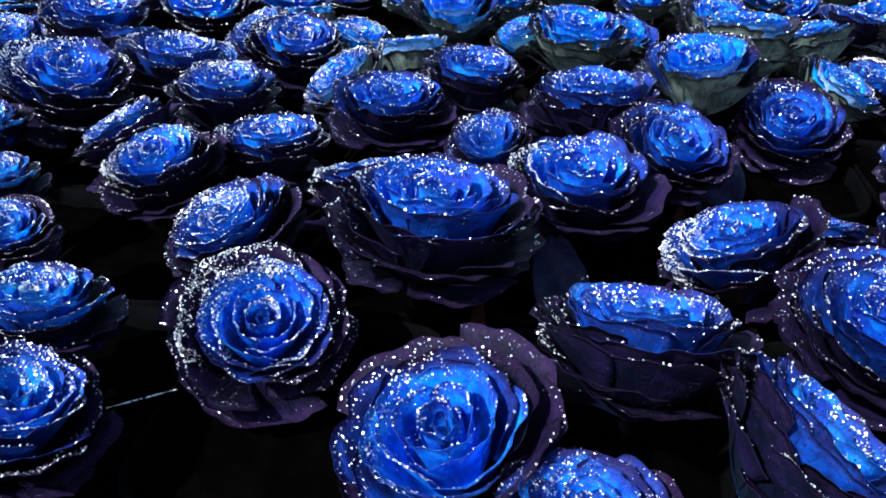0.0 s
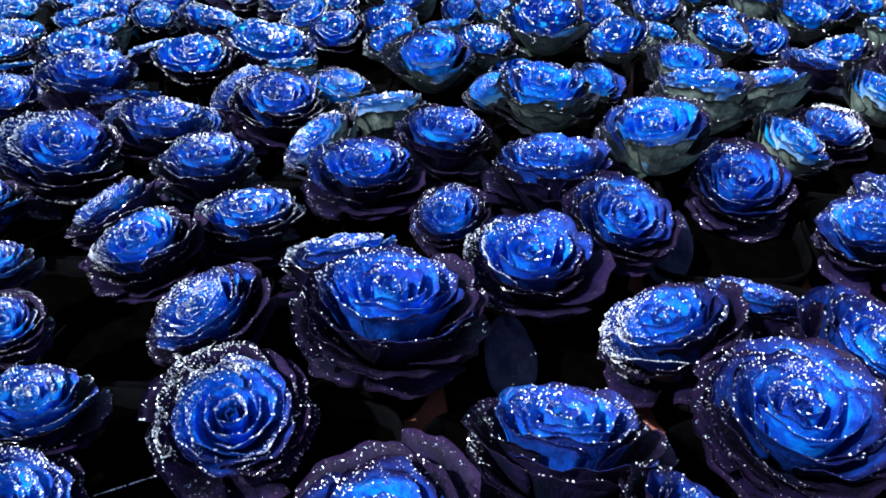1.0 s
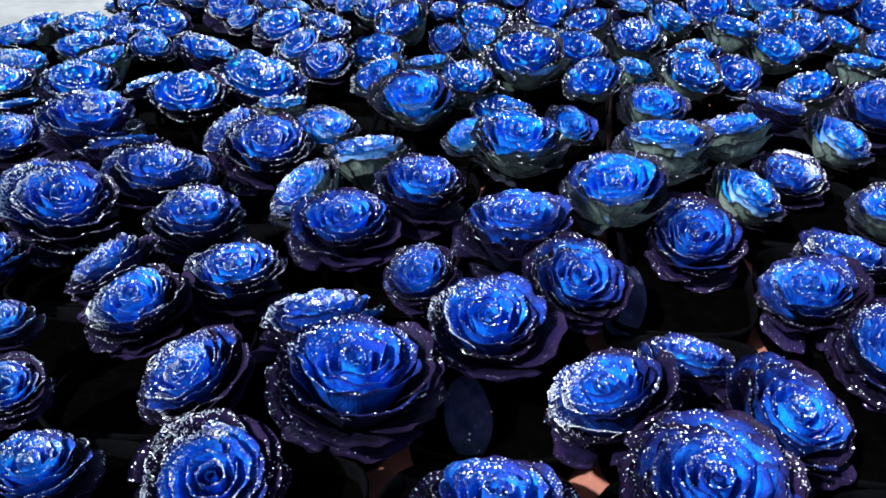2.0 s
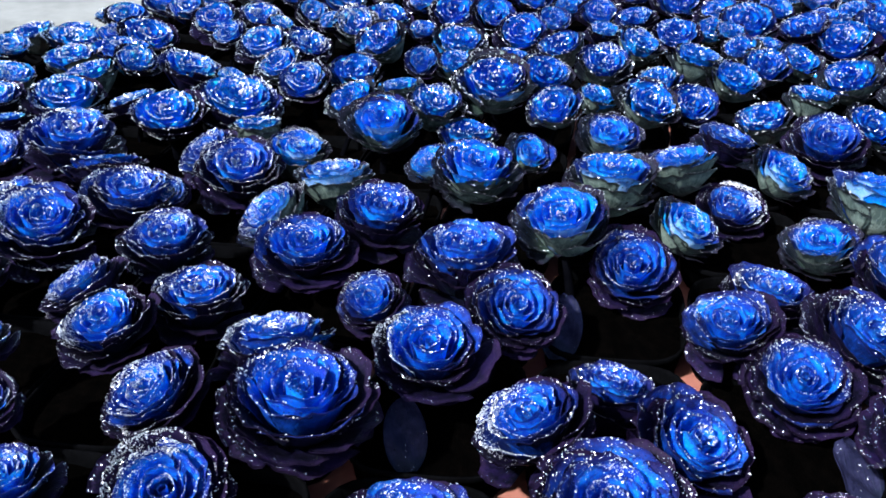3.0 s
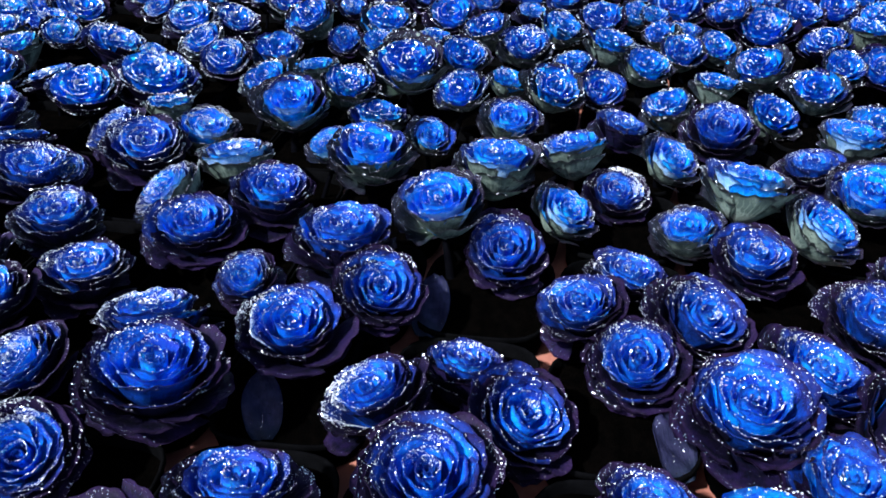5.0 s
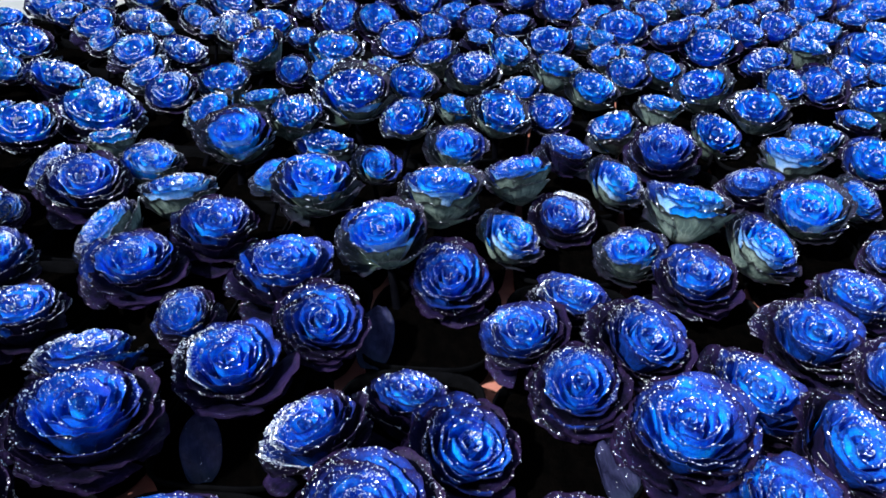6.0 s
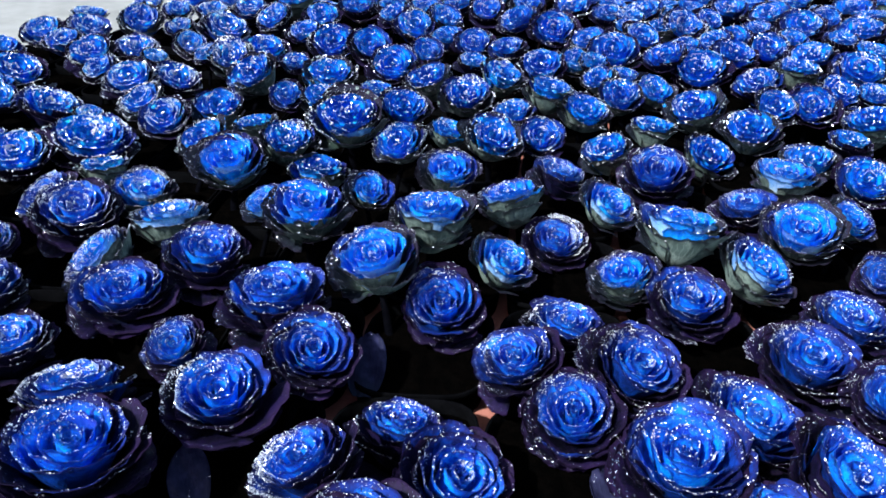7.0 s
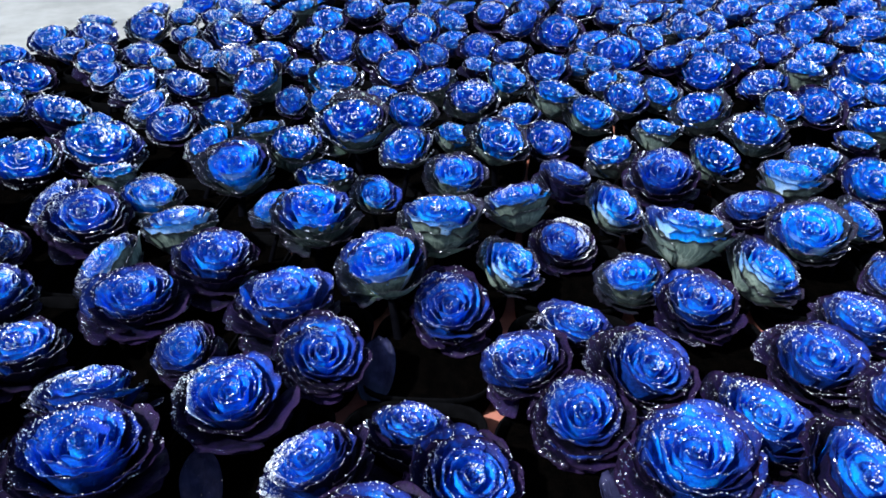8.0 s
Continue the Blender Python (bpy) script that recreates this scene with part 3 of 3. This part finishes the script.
def pot_ring(name, profile, material, rough=0.0):
    """A form with the pots' rounded-square outline, from (reach, height) pairs; reach 1 touches the next pot."""
    verts, faces, sides = [], [], 48
    for reach, z in profile:
        for k in range(sides):
            a = 2 * math.pi * k / sides
            c, d = math.cos(a), math.sin(a)
            r = 0.5 * reach / (abs(c) ** 4.0 + abs(d) ** 4.0) ** (1 / 4.0)
            p = ALONG * (r * c) + ACROSS * (r * d)
            verts.append((p.x, p.y, z + rough * noise.noise(Vector((p.x * 30, p.y * 30, z)))))
    for j in range(len(profile) - 1):
        for k in range(sides):
            a, b = j * sides + k, j * sides + (k + 1) % sides
            faces.append((a, b, b + sides, a + sides))
    return mesh_of(name, verts, faces, [material])


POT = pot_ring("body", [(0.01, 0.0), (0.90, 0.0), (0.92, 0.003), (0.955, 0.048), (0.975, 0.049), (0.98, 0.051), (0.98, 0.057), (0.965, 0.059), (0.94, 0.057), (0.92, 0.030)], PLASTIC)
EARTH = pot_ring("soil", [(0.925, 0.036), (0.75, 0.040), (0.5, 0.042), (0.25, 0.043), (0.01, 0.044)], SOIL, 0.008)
POTS = {}


def pot_under(x, y):
    """The middle of the pot that a plant at x, y grows in; the pot is set down with its first plant."""
    off = Vector((x, y)) - CORNER
    size = ALONG.x * ACROSS.y - ALONG.y * ACROSS.x
    cell = (math.floor((off.x * ACROSS.y - off.y * ACROSS.x) / size), math.floor((ALONG.x * off.y - ALONG.y * off.x) / size))
    if cell not in POTS:
        middle = CORNER + ALONG * (cell[0] + 0.5) + ACROSS * (cell[1] + 0.5)
        POTS[cell] = middle
        bowl = tagged(new("flower_pot"), "wide rounded-square black plastic pot of dark soil on the terracotta floor", "pot", "pots of the flower bed")
        bowl.empty_display_size = 0.03
        bowl.matrix_basis = pose(middle.x, middle.y, 0.005)
        body = child("body", POT, bowl)
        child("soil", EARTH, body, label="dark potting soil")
    return POTS[cell]


def stem_mesh(foot, head, thick):
    """A tapered stalk that bends from the soil to the rosette."""
    verts, faces, sides, rows = [], [], 8, 6
    for j in range(rows):
        t = j / (rows - 1)
        mid = foot.lerp(head, t) + Vector((0, 0, 0.01)) * math.sin(math.pi * t)
        r = thick * (1.15 - 0.3 * t)
        for k in range(sides):
            a = 2 * math.pi * k / sides
            verts.append(mid + Vector((r * math.cos(a), r * math.sin(a), 0)))
    for j in range(rows - 1):
        for k in range(sides):
            a, b = j * sides + k, j * sides + (k + 1) % sides
            faces.append((a, b, b + sides, a + sides))
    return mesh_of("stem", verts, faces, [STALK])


# plants with a thick crust of glitter on one side: x, y, side in degrees
FROSTED = [(0.142, 0.707, 175), (-0.312, 0.750, 170), (-0.140, 0.482, 140), (-0.075, 0.757, 130), (0.656, 0.877, 180), (0.696, 1.179, 10), (-0.493, 0.985, 190), (0.259, 0.594, 190)]
pick = random.Random(11)
for order, (middle, wide, lean, face, green) in enumerate(PLANTS):
    centre = pot_under(middle.x, middle.y)
    foot = middle.xy - centre
    foot = centre + foot * min(1.0, 0.085 / max(foot.length, 0.001))
    loose = order >= len(known)
    near = middle.y < 1.42 and middle.x < 1.35 and not loose
    size = "large " if wide > 0.15 else "small " if wide < 0.11 else ""
    side = "grey-green" if green else "dark purple"
    plant = tagged(new("ornamental_cabbage"), f"{size}glittered blue ornamental cabbage with {side} outer leaves", "plant", "glittered cabbages of the bed")
    plant.empty_display_size = 0.02
    plant.matrix_basis = Matrix.Translation((foot.x, foot.y, 0.044))
    head = middle - plant.matrix_basis.translation
    toward = (FRONT - middle)
    toward.z = 0
    toward.normalize()
    right = Vector((-toward.y, toward.x, 0))
    up = Vector((0, 0, 1)) + right * math.tan(radians(lean * 1.1)) + toward * math.tan(radians(face))
    turn = Vector((0, 0, 1)).rotation_difference(up.normalized()).to_matrix().to_4x4()
    place = Matrix.Translation(head) @ turn @ Matrix.Rotation(pick.uniform(0, 6.28), 4, "Z") @ Matrix.Diagonal((wide, wide, wide * pick.uniform(0.92, 1.08), 1))
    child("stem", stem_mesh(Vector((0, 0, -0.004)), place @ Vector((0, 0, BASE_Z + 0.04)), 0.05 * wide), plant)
    meshes, silver, thick, grids = pick.choice((NEAR if near else EDGE if loose else FAR)[int(green)])
    for name, data in meshes:
        child(name, data, plant, place, label="dark outer leaf" if name == "outer_leaf" and not green else "", kind="stuff" if name == "heart" else "")
    child("glitter", thick if middle.x + pick.uniform(-0.08, 0.08) < -0.1 else silver, plant, place, label="silver glitter flakes along the leaf edges", kind="stuff")
    for x, y, way in FROSTED:
        if (middle.xy - Vector((x, y))).length < 0.03:
            own = place.to_3x3().inverted() @ Vector((math.cos(radians(way)), math.sin(radians(way)), 0))
            child("frost", frost(order, grids, math.atan2(own.y, own.x), 0.0070, 190), plant, place, label="thick crust of silver glitter", kind="stuff")

# pots close the gaps in the rows; the floor shows only between them: one sheet, a cell for each pot
gaps = sorted({(i + p, j + q) for i, j in POTS for p, q in ((1, 0), (-1, 0), (0, 1), (0, -1)) if (i + p, j + q) not in POTS and sum((i + p + a, j + q + b) in POTS for a, b in ((1, 0), (-1, 0), (0, 1), (0, -1))) >= 3})
for i, j in gaps:
    pot_under(*(CORNER + ALONG * (i + 0.5) + ACROSS * (j + 0.5)))
verts, faces = [], []
for i, j in sorted(POTS):
    faces.append(tuple(range(len(verts), len(verts) + 4)))
    for p, q in ((0, 0), (1, 0), (1, 1), (0, 1)):
        verts.append((*(CORNER + ALONG * (i + p) + ACROSS * (j + q)), 0.004))
tagged(new("bed_floor", mesh_of("bed_floor", verts, faces, [TERRACOTTA])), "orange-brown terracotta floor under the black pots", "floor", kind="structure")


def loose_leaf(x, y, long, wide, turn, rise):
    """A broad dull leaf that lies between the pots, its tip raised."""
    size = 0.15
    long, wide = long / size, wide / size
    u = np.linspace(-1, 1, 13)[:, None] * np.ones((1, 13))
    v = np.ones((13, 1)) * np.linspace(0, 1, 13)[None, :]
    half = 0.5 * wide * np.sin(np.clip(v * 0.93 + 0.05, 0, 1) * math.pi) ** 0.45
    points = np.stack([u * half, (v - 0.5) * long, 0.25 * wide * (u * half / wide) ** 2 + 0.027 * np.sin(9 * v + 4 * u) + 0.067 * v * v], -1)
    n = np.cross(np.gradient(points, axis=0), np.gradient(points, axis=1))
    n /= np.linalg.norm(n, axis=-1, keepdims=True) + 1e-9
    verts, faces, slots, uvs = leaf_geometry(points, n, u, v * 0.8, 0.008)
    ob = new("loose_leaf", mesh_of("loose_leaf", verts, faces, [DULL_LEAF, PURPLE_BACK], slots, uvs))
    ob.matrix_basis = pose(x, y, 0.050 + 0.5 * long * size * math.sin(radians(rise)), rise, 0, turn) @ Matrix.Scale(size, 4)
    return tagged(ob, "broad dull blue-purple cabbage leaf propped between the pots", "leaf", "loose leaves between the pots")


loose_leaf(0.336, 0.838, 0.10, 0.062, -12, 35)
loose_leaf(0.113, 0.618, 0.09, 0.055, 8, 35)
loose_leaf(0.659, 0.565, 0.09, 0.055, 25, 30)


def glittered_twig(start, end):
    """A thin stalk crusted with glitter, lying across the pots."""
    rng, a, b = random.Random(3), Vector(start), Vector(end)
    way = (b - a).normalized()
    side = way.cross(Vector((0, 0, 1))).normalized()
    up = side.cross(way)
    verts, faces, sides, rows = [], [], 6, 14
    for j in range(rows):
        t = j / (rows - 1)
        mid = a.lerp(b, t) + side * 0.002 * math.sin(7 * t)
        r = 0.0016 * (1.2 - 0.5 * t) * rng.uniform(0.85, 1.15)
        for k in range(sides):
            angle = 2 * math.pi * k / sides
            verts.append(mid + side * (r * math.cos(angle)) + up * (r * math.sin(angle)))
    for j in range(rows - 1):
        for k in range(sides):
            c, d = j * sides + k, j * sides + (k + 1) % sides
            faces.append((c, d, d + sides, c + sides))
    twig = tagged(new("twig", mesh_of("twig", verts, faces, [STALK])), "thin dry stalk crusted with silver glitter across the pot rims", "twig")
    verts, faces = [], []
    for _ in range(90):
        at = a.lerp(b, rng.random()) + up * 0.0019
        n = (up + Vector((rng.uniform(-1, 1), rng.uniform(-1, 1), rng.uniform(-1, 1))) * 0.6).normalized()
        s = n.orthogonal().normalized() * rng.uniform(0.0006, 0.0011)
        o, k = n.cross(s), len(verts)
        verts += [at + s, at + o, at - s, at - o]
        faces.append((k, k + 1, k + 2, k + 3))
    child("glitter", mesh_of("glitter", verts, faces, [GLITTER], smooth=False), twig, label="silver glitter crust", kind="stuff")


glittered_twig((-0.277, 0.447, 0.062), (-0.216, 0.475, 0.062))
